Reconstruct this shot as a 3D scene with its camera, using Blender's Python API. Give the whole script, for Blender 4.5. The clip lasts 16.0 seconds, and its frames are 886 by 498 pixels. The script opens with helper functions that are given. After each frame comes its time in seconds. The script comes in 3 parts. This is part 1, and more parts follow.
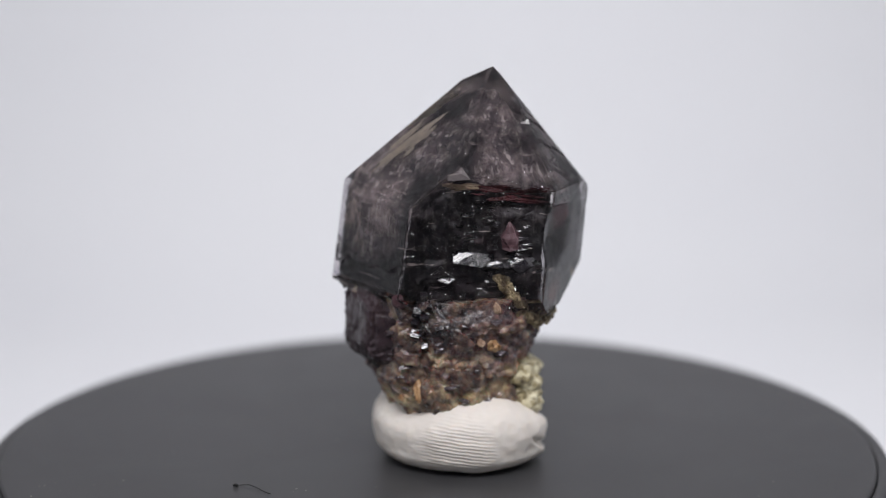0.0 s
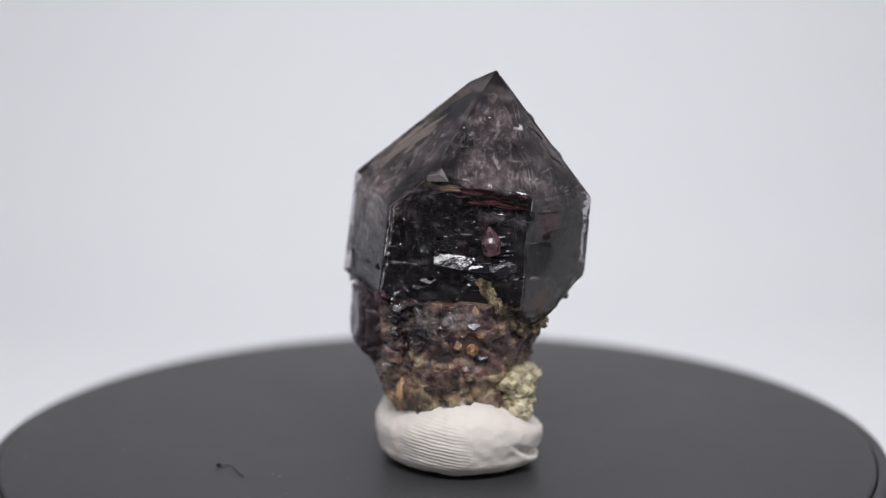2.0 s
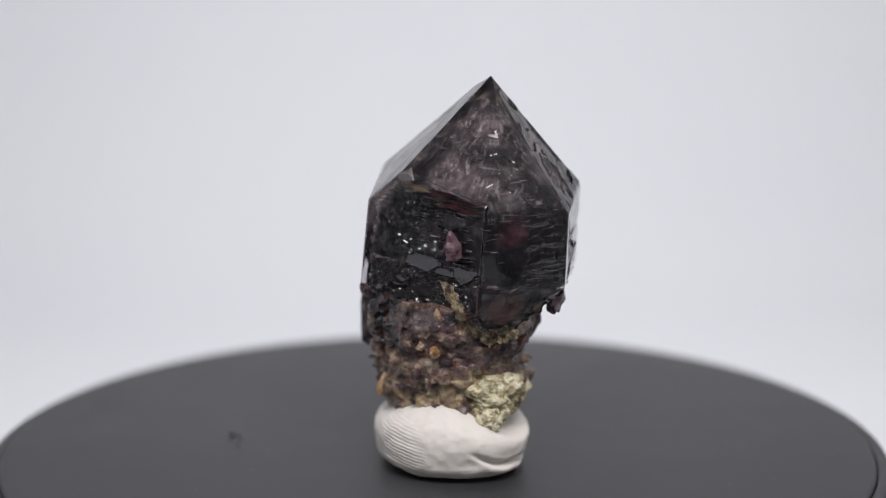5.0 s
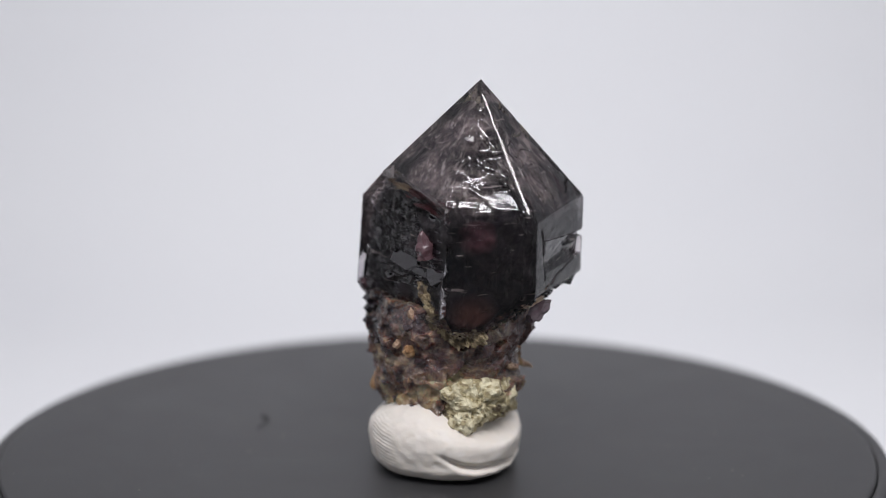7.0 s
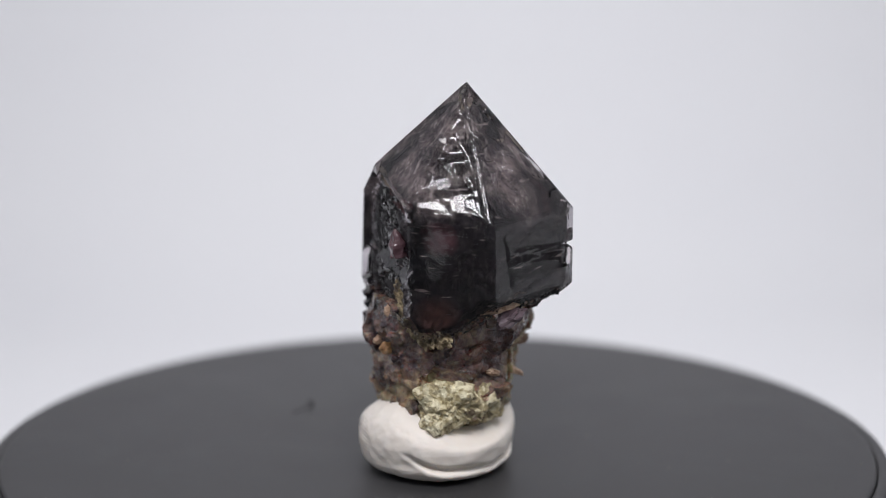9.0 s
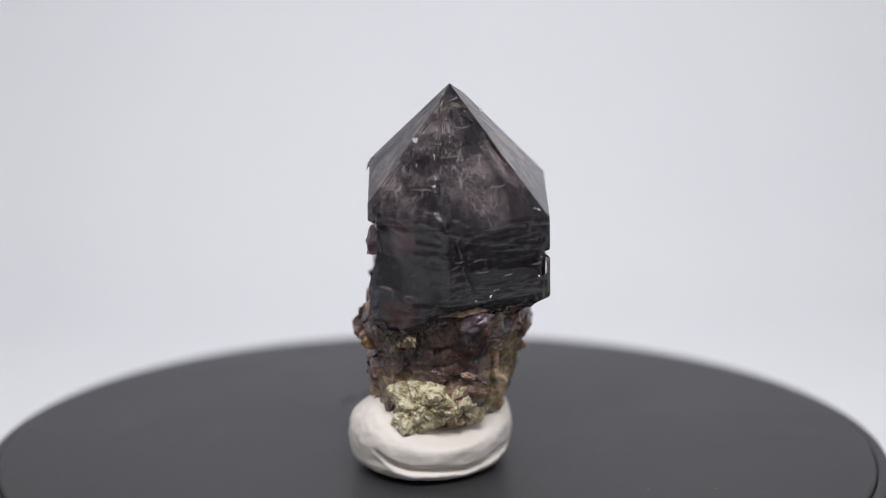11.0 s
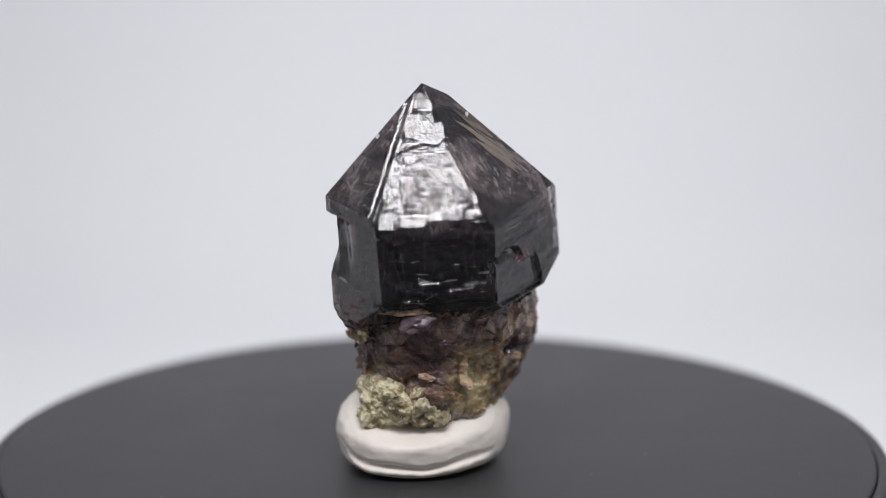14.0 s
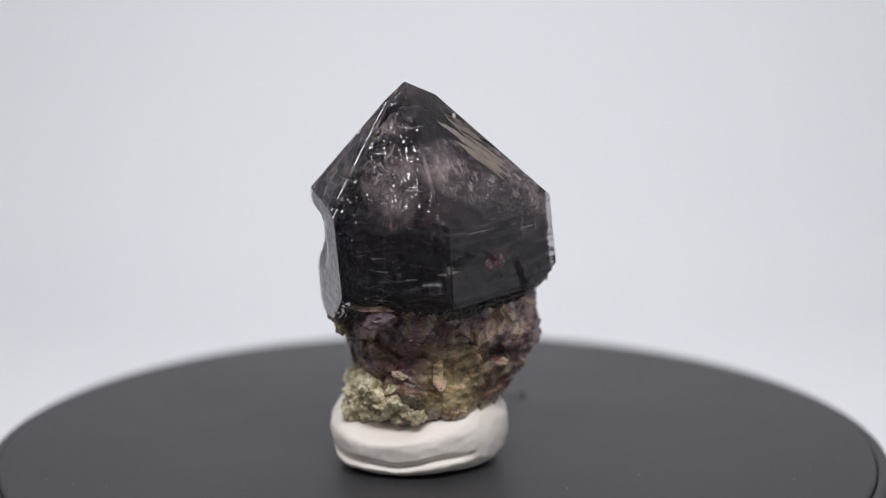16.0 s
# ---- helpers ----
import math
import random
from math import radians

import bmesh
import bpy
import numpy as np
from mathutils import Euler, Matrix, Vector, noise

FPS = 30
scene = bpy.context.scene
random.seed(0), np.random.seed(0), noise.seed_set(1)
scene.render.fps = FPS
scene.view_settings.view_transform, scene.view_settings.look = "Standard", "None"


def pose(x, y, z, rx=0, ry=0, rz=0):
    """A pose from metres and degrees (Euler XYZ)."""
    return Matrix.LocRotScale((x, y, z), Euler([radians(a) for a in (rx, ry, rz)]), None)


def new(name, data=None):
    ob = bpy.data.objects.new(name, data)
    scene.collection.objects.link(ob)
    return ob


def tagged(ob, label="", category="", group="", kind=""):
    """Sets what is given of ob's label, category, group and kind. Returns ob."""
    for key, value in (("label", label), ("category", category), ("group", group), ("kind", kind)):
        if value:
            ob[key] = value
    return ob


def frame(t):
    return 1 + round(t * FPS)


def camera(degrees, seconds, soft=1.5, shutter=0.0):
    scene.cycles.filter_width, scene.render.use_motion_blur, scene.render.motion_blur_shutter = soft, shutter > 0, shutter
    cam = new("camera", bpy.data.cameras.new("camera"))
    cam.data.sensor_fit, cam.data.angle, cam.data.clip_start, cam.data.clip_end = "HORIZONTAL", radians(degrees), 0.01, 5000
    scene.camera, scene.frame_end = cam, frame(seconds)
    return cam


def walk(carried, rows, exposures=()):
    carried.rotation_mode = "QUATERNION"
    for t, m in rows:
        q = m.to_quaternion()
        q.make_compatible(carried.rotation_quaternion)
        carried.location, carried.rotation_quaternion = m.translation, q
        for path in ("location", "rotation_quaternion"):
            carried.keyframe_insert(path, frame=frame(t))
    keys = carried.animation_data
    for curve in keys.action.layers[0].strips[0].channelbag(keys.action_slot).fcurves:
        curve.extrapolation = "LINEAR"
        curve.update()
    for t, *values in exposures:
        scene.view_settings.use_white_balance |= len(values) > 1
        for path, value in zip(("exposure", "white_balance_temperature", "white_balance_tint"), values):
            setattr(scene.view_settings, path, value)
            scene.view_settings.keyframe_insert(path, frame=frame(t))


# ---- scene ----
# Camera: a long lens half a metre from a small turntable, held still.
cam = camera(13.755, 16.0, soft=0.8)
cam.data.dof.use_dof = True
cam.data.dof.focus_distance = 0.542
cam.data.dof.aperture_fstop = 8.8
EYE = (0.0, -0.53646, 0.17476)
HOLD = Matrix.Translation(EYE) @ pose(0, 0, 0, 90 - 14.827, 0, -0.098) @ pose(0, 0, 0, 0, 0, -0.184)
walk(cam, [(0.0, HOLD), (16.0, HOLD)])
SPIN = -8.7708          # degrees a second, seen from above
MM = 0.001

# ---- light ----
world = bpy.data.worlds.new("room")
scene.world = world
world.use_nodes = True
world.node_tree.nodes["Background"].inputs[0].default_value = (0.62, 0.68, 0.80, 1)
world.node_tree.nodes["Background"].inputs[1].default_value = 0.12
scene.view_settings.exposure = 0.0


def area_lamp(name, size_x, size_y, watts, m, colour=(1, 1, 1)):
    data = bpy.data.lights.new(name, "AREA")
    data.shape, data.size, data.size_y, data.energy, data.color = "RECTANGLE", size_x, size_y, watts, colour
    ob = new(name, data)
    ob.matrix_world = m
    return ob


# LED panel in the roof of the light tent
area_lamp("led_panel_light", 0.37, 0.13, 2.8, pose(0.020, -0.307, 0.424), (0.98, 0.96, 1.0))
# unseen fill light, added to brighten the sheet behind the turntable
area_lamp("rear_fill_light", 0.36, 0.10, 0.84, pose(0.01, 0.09, 0.424), (0.98, 0.96, 1.0))


# ---- materials ----
class Nodes:
    """A small builder for a Principled material."""

    def __init__(self, name):
        self.mat = bpy.data.materials.new(name)
        self.mat.use_nodes = True
        self.tree = self.mat.node_tree
        self.bsdf = self.tree.nodes["Principled BSDF"]
        self.coord = self.tree.nodes.new("ShaderNodeTexCoord").outputs["Object"]

    def node(self, kind, **sets):
        n = self.tree.nodes.new(kind)
        for key, value in sets.items():
            n.inputs[key].default_value = value
        return n

    def link(self, a, b):
        self.tree.links.new(a, b)

    def put(self, **sets):
        for key, value in sets.items():
            key = key.replace("_", " ")
            if hasattr(value, "is_linked"):
                self.link(value, self.bsdf.inputs[key])
            else:
                self.bsdf.inputs[key].default_value = value
        return self

    def mapped(self, scale=(1, 1, 1), turn=(0, 0, 0)):
        n = self.node("ShaderNodeMapping", Scale=scale, Rotation=turn)
        self.link(self.coord, n.inputs["Vector"])
        return n.outputs["Vector"]

    def noise(self, scale, detail=6.0, rough=0.6, warp=0.0, vector=None):
        n = self.node("ShaderNodeTexNoise", Scale=scale, Detail=detail, Roughness=rough, Distortion=warp)
        self.link(vector or self.coord, n.inputs["Vector"])
        return n.outputs["Fac"]

    def cells(self, scale, feature="F1", out="Distance", vector=None):
        n = self.node("ShaderNodeTexVoronoi", Scale=scale)
        n.feature = feature
        self.link(vector or self.coord, n.inputs["Vector"])
        return n.outputs[out]

    def wave(self, scale, warp=0.0, detail=2.0, vector=None, direction="Z"):
        n = self.node("ShaderNodeTexWave", Scale=scale, Distortion=warp, Detail=detail)
        n.bands_direction = direction
        self.link(vector or self.coord, n.inputs["Vector"])
        return n.outputs["Fac"]

    def ramp(self, fac, *stops):
        n = self.tree.nodes.new("ShaderNodeValToRGB")
        els = n.color_ramp.elements
        while len(els) < len(stops):
            els.new(0.5)
        for el, (at, colour) in zip(els, stops):
            el.position = at
            el.color = (*colour, 1) if len(colour) == 3 else colour
        self.link(fac, n.inputs["Fac"])
        return n.outputs["Color"]

    def grey(self, fac, *stops):
        return self.ramp(fac, *[(at, (v, v, v)) for at, v in stops])

    def mix(self, fac, a, b, blend="MIX"):
        n = self.tree.nodes.new("ShaderNodeMix")
        n.data_type, n.blend_type = "RGBA", blend
        for value, slot in ((fac, 0), (a, 6), (b, 7)):
            if hasattr(value, "is_linked"):
                self.link(value, n.inputs[slot])
            elif slot:
                n.inputs[slot].default_value = (*value, 1)
            else:
                n.inputs[slot].default_value = value
        return n.outputs[2]

    def math(self, op, a, b=0.0):
        n = self.tree.nodes.new("ShaderNodeMath")
        n.operation = op
        for value, slot in ((a, 0), (b, 1)):
            if hasattr(value, "is_linked"):
                self.link(value, n.inputs[slot])
            else:
                n.inputs[slot].default_value = value
        return n.outputs[0]

    def near(self, point, full, none):
        """1 within the distance full of a point, 0 beyond none."""
        d = self.tree.nodes.new("ShaderNodeVectorMath")
        d.operation = "DISTANCE"
        d.inputs[1].default_value = point
        self.link(self.coord, d.inputs[0])
        r = self.node("ShaderNodeMapRange", **{"From Min": full, "From Max": none, "To Min": 1.0, "To Max": 0.0})
        self.link(d.outputs["Value"], r.inputs["Value"])
        return r.outputs["Result"]

    def bump(self, height, metres, strength=1.0, under=None):
        n = self.node("ShaderNodeBump", Strength=strength, Distance=metres)
        self.link(height, n.inputs["Height"])
        if under:
            self.link(under, n.inputs["Normal"])
        self.link(n.outputs["Normal"], self.bsdf.inputs["Normal"])
        return n.outputs["Normal"]


def paper_material():
    m = Nodes("white_sheet")
    m.put(Base_Color=m.ramp(m.noise(7, 4), (0.3, (0.79, 0.80, 0.82)), (0.7, (0.82, 0.83, 0.84))), Roughness=0.7)
    m.bump(m.noise(900, 2), 0.0001, 0.3)
    return m.mat


def fabric_material():
    m = Nodes("pale_fabric")
    m.put(Base_Color=m.ramp(m.noise(5, 4), (0.3, (0.46, 0.47, 0.485)), (0.7, (0.52, 0.53, 0.54))), Roughness=0.8)
    m.bump(m.noise(1400, 2), 0.0001, 0.4)
    return m.mat


def room_material():
    m = Nodes("room_paint")
    m.put(Base_Color=m.ramp(m.noise(2, 4), (0.3, (0.035, 0.035, 0.038)), (0.7, (0.055, 0.055, 0.058))), Roughness=0.8)
    return m.mat


def disc_material():
    m = Nodes("black_plastic")
    wear = m.noise(38, 5, 0.6, 0.6)
    dust = m.cells(900)
    base = m.ramp(wear, (0.35, (0.028, 0.028, 0.029)), (0.7, (0.042, 0.042, 0.044)))
    m.put(Base_Color=m.mix(m.grey(dust, (0.02, 0.35), (0.07, 0.0)), base, (0.10, 0.10, 0.10)),
          Roughness=m.grey(wear, (0.3, 0.42), (0.75, 0.54)), Specular_IOR_Level=0.45)
    m.bump(m.noise(2600, 3), 0.00003, 0.25)
    return m.mat


def putty_material():
    m = Nodes("white_putty")
    tone = m.noise(120, 6)
    m.put(Base_Color=m.ramp(tone, (0.3, (0.77, 0.715, 0.645)), (0.7, (0.83, 0.778, 0.708))), Roughness=0.62,
          Subsurface_Weight=0.12, Subsurface_Scale=0.001)
    m.bsdf.inputs["Subsurface Radius"].default_value = (1.0, 0.8, 0.6)
    fine = m.bump(m.noise(1500, 5, 0.65), 0.00009, 0.5)
    lean = m.mapped((1, 1, 1), (radians(8), radians(-7), 0))
    ridges = m.wave(600, 2.2, 2.0, lean)
    touch = m.near((0.0030, -0.0112, 0.0042), 0.0032, 0.0066)
    m.bump(m.math("MULTIPLY", ridges, touch), 0.00010, 0.7, fine)
    return m.mat


def quartz_material():
    m = Nodes("smoky_quartz")
    veil = m.noise(260, 8, 0.62, 1.2)
    m.put(Base_Color=m.ramp(veil, (0.35, (0.53, 0.51, 0.56)), (0.66, (0.79, 0.74, 0.74))),
          Roughness=m.grey(m.noise(420, 5), (0.4, 0.018), (0.72, 0.13)), IOR=1.54, Transmission_Weight=1.0)
    worn = m.node("ShaderNodeBevel", Radius=0.00005).outputs["Normal"]      # edges a little rounded
    long = m.mapped((1, 1, 5))
    fine = m.bump(m.noise(260, 5, 0.55, 0.6, long), 0.00004, 0.14, worn)
    scratched = m.bump(m.noise(1100, 6, 0.7, 0.3), 0.00002, 0.16, fine)
    m.bump(m.grey(m.cells(650), (0.04, 1.0), (0.12, 0.0)), 0.00008, 0.45, scratched)
    return m.mat


# hazy tip zones, dark facet edges painted by their fall-off: centre, full and vanishing radius in millimetres, density
TIP_CLOUD_SHADING = (((9.5, -5.6, 47.0), 2.2, 5.2, 0.95), ((14.0, -4.6, 46.0), 1.6, 4.6, 0.80), ((9.0, 0.8, 55.0), 1.2, 3.6, 0.60),
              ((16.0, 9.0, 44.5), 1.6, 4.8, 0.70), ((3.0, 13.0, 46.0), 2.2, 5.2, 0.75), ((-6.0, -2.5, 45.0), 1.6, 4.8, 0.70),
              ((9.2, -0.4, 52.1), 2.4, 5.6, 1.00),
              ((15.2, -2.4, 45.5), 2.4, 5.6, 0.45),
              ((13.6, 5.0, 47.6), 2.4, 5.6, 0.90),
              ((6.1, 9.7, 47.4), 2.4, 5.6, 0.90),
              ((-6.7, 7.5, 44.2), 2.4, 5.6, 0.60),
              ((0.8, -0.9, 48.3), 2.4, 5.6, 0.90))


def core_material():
    """Smoky zones: nearly black in the prism, brown veils and pale wisps in the tip and on one side; facet shading and
    reflections painted in.
    """
    m = Nodes("cloud_shaded_core")
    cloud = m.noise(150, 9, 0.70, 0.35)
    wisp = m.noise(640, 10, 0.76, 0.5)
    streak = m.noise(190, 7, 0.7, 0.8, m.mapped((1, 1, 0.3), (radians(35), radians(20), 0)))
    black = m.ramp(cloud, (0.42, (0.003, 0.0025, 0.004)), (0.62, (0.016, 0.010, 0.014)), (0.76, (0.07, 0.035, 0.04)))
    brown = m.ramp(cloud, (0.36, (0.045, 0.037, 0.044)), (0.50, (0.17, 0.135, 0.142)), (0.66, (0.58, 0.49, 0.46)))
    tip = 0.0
    for centre, full, none, much in TIP_CLOUD_SHADING:
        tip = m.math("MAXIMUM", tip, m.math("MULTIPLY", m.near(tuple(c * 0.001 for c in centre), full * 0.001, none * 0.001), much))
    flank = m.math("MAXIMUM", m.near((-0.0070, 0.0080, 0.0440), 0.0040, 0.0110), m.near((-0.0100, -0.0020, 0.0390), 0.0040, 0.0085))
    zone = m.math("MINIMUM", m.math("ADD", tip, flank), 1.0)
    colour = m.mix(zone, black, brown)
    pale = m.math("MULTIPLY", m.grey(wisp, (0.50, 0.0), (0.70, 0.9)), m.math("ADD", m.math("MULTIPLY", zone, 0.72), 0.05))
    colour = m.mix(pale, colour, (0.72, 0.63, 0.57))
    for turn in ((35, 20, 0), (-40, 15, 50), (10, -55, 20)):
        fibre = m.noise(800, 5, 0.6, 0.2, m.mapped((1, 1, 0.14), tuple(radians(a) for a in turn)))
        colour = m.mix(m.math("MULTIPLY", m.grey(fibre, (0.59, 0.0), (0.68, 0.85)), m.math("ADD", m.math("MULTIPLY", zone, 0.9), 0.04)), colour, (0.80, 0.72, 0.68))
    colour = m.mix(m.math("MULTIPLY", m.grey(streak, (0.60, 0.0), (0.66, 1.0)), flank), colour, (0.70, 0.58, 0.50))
    # bright dashes painted for light scattered by scratches on the prism
    glint_dash = m.noise(300, 3, 0.5, 0.0, m.mapped((0.5, 0.5, 5.0)))
    colour = m.mix(m.math("MULTIPLY", m.grey(glint_dash, (0.66, 0.0), (0.69, 1.0)), 0.55), colour, (0.55, 0.47, 0.45))
    # red-brown reflection at the prism's foot, painted into the core colour
    brown_reflection = m.near((0.0165, -0.0030, 0.0265), 0.0010, 0.0042)
    colour = m.mix(m.math("MULTIPLY", brown_reflection, 0.8), colour, (0.16, 0.06, 0.045))
    # pink reflection below the tip, painted as a patch of colour
    pink_reflection = m.near((0.0190, -0.0035, 0.0390), 0.0010, 0.0034)
    colour = m.mix(m.math("MULTIPLY", pink_reflection, m.grey(cloud, (0.3, 0.3), (0.6, 0.9))), colour, (0.30, 0.11, 0.14))
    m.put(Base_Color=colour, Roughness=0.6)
    m.bump(m.noise(900, 6), 0.0004, 0.7)
    return m.mat


def stem_material():
    """Purple-black quartz with brown and tan crust, tan and yellow on the weathered side."""
    m = Nodes("crusted_stem")
    big = m.noise(230, 9, 0.68, 0.5)
    small = m.noise(800, 8, 0.70, 0.4)
    base = m.ramp(big, (0.34, (0.024, 0.011, 0.016)), (0.45, (0.110, 0.066, 0.067)), (0.54, (0.26, 0.172, 0.134)), (0.66, (0.60, 0.47, 0.30)))
    warm = m.ramp(big, (0.36, (0.045, 0.024, 0.016)), (0.46, (0.19, 0.125, 0.065)), (0.55, (0.42, 0.33, 0.17)), (0.70, (0.66, 0.57, 0.34)))
    side = m.near((0.0060, 0.0130, 0.0130), 0.0050, 0.0110)
    low = m.near((0.0040, -0.0020, 0.0060), 0.0085, 0.0150)
    zone = m.math("MINIMUM", m.math("ADD", side, m.math("MULTIPLY", low, 0.7)), 1.0)
    colour = m.mix(zone, base, warm)
    smoky = m.math("MULTIPLY", m.near((0.0000, -0.0095, 0.0265), 0.0045, 0.0090), m.grey(big, (0.40, 1.0), (0.66, 0.45)))
    violet = m.near((0.0135, 0.0060, 0.0195), 0.0030, 0.0075)
    colour = m.mix(m.math("MULTIPLY", smoky, 0.95), colour, m.ramp(big, (0.45, (0.008, 0.006, 0.008)), (0.70, (0.060, 0.038, 0.033))))
    colour = m.mix(m.math("MULTIPLY", violet, 0.95), colour, m.ramp(big, (0.38, (0.030, 0.011, 0.014)), (0.66, (0.15, 0.070, 0.060))))
    clean = m.math("SUBTRACT", 1.0, m.math("MULTIPLY", m.math("MAXIMUM", smoky, violet), 0.75))
    m.put(Base_Color=m.mix(m.math("MULTIPLY", m.grey(small, (0.56, 0.0), (0.76, 0.50)), clean), colour, (0.34, 0.25, 0.17)),
          Roughness=m.grey(small, (0.35, 0.08), (0.65, 0.42)), Coat_Weight=0.8, Coat_Roughness=0.04, Coat_IOR=1.55,
          Subsurface_Weight=0.45, Subsurface_Scale=0.0011)
    m.link(m.bump(m.noise(1400, 6, 0.7), 0.0003, 0.6), m.bsdf.inputs["Coat Normal"])
    return m.mat


def crust_material(name, dark, mid, light):
    m = Nodes(name)
    big = m.noise(360, 8, 0.68, 0.7)
    grains = m.cells(1100, "F1", "Color")
    patches = m.math("ADD", m.math("MULTIPLY", big, 0.72), m.math("MULTIPLY", grains, 0.28))
    m.put(Base_Color=m.ramp(patches, (0.34, dark), (0.48, mid), (0.64, light)), Roughness=0.5, Coat_Weight=0.2, Coat_Roughness=0.2)
    m.bump(m.noise(1700, 6, 0.7), 0.0004, 0.8)
    return m.mat


def plain_material(name, colour, rough, **more):
    m = Nodes(name)
    grain = m.noise(800, 5)
    a, b = [tuple(c * k for c in colour) for k in (0.8, 1.15)]
    m.put(Base_Color=m.ramp(grain, (0.3, a), (0.7, b)), Roughness=rough, **more)
    m.bump(m.noise(1500, 5), 0.0002, 0.5)
    return m.mat


FABRIC = fabric_material()
PAPER, ROOM, DISC, PUTTY = paper_material(), room_material(), disc_material(), putty_material()
QUARTZ, CORE, STEM = quartz_material(), core_material(), stem_material()
MATRIX = crust_material("yellow_green_matrix", (0.10, 0.072, 0.042), (0.46, 0.39, 0.22), (0.84, 0.79, 0.58))
RUST = crust_material("ochre_stain", (0.18, 0.085, 0.03), (0.44, 0.25, 0.11), (0.64, 0.45, 0.27))
OLIVE = crust_material("olive_tan_crust", (0.07, 0.045, 0.025), (0.24, 0.18, 0.10), (0.46, 0.38, 0.23))
FLAKE = crust_material("tan_flake", (0.16, 0.09, 0.055), (0.42, 0.28, 0.19), (0.62, 0.47, 0.34))
BLUSH = plain_material("pink_inclusion", (0.15, 0.080, 0.092), 0.12, Coat_Weight=0.6, Transmission_Weight=0.3)
PALE_YELLOW = plain_material("pale_yellow_quartz", (0.50, 0.43, 0.28), 0.18, Transmission_Weight=0.45)
CREAM = plain_material("cream_quartz", (0.72, 0.66, 0.52), 0.25, Transmission_Weight=0.2)
SMOKY = plain_material("smoky_grey_quartz", (0.26, 0.23, 0.23), 0.15, Transmission_Weight=0.5)
PALE_PURPLE = plain_material("pale_purple_quartz", (0.20, 0.145, 0.165), 0.12, Transmission_Weight=0.4)
PALE_REFLECTION = plain_material("pale_reflection", (0.64, 0.57, 0.46), 0.7)
TAN = plain_material("tan_stain", (0.30, 0.22, 0.15), 0.4)
REDDISH = plain_material("dark_red_stain", (0.060, 0.010, 0.014), 0.45)
PALE = plain_material("white_chip", (0.75, 0.74, 0.72), 0.3)
DARK = plain_material("glossy_dark_quartz", (0.014, 0.011, 0.014), 0.06, IOR=1.9)
PURPLE = plain_material("purple_quartz", (0.075, 0.050, 0.058), 0.14, Transmission_Weight=0.4)
LINT = plain_material("dark_lint", (0.006, 0.006, 0.006), 0.8)
SPECK = plain_material("pale_dust", (0.22, 0.21, 0.20), 0.8)
HOUSING = plain_material("grey_housing", (0.30, 0.30, 0.31), 0.5)


# ---- mesh helpers ----
def part(name, mesh, material, parent=None, label=""):
    """Links a mesh (or a bmesh) as one object, under a thing or a part."""
    if isinstance(mesh, bmesh.types.BMesh):
        data = bpy.data.meshes.new(name)
        mesh.to_mesh(data)
        mesh.free()
        mesh = data
    ob = new(name, mesh)
    mesh.materials.append(material)
    ob.parent = parent
    if label:
        tagged(ob, label)
    return ob


def mesh_of(name, verts, faces, smooth=True, sharp=0):
    data = bpy.data.meshes.new(name)
    data.from_pydata([tuple(v) for v in verts], [], [tuple(f) for f in faces])
    data.update()
    if smooth:
        data.shade_smooth()
        if sharp:
            data.set_sharp_from_angle(angle=radians(sharp))
    return data


def smooth01(x, a, b):
    x = np.clip((np.asarray(x, float) - a) / (b - a), 0, 1)
    return x * x * (3 - 2 * x)


def noise_at(p, size, octaves=4):
    """Fractal noise, about -1 to 1, at points in millimetres."""
    return np.array([noise.fractal(Vector(q) / size, 0.7, 2.0, octaves) for q in p])


def lathe(profile, steps):
    """A turned body from (radius, height) pairs; radius 0 closes an end."""
    bm = bmesh.new()
    rings = []
    for r, z in profile:
        if r == 0:
            rings.append([bm.verts.new((0, 0, z))])
        else:
            rings.append([bm.verts.new((r * math.cos(a), r * math.sin(a), z)) for a in np.linspace(0, 2 * math.pi, steps, endpoint=False)])
    for lo, hi in zip(rings, rings[1:]):
        for k in range(steps):
            j = (k + 1) % steps
            quad = [lo[k % len(lo)], lo[j % len(lo)], hi[j % len(hi)], hi[k % len(hi)]]
            bm.faces.new(list(dict.fromkeys(quad)))
    bmesh.ops.recalc_face_normals(bm, faces=bm.faces)
    for f in bm.faces:
        f.smooth = True
    return bm


def box(bm, size, m):
    made = bmesh.ops.create_cube(bm, size=1.0, matrix=m @ Matrix.Diagonal((*size, 1)))
    return made["verts"]


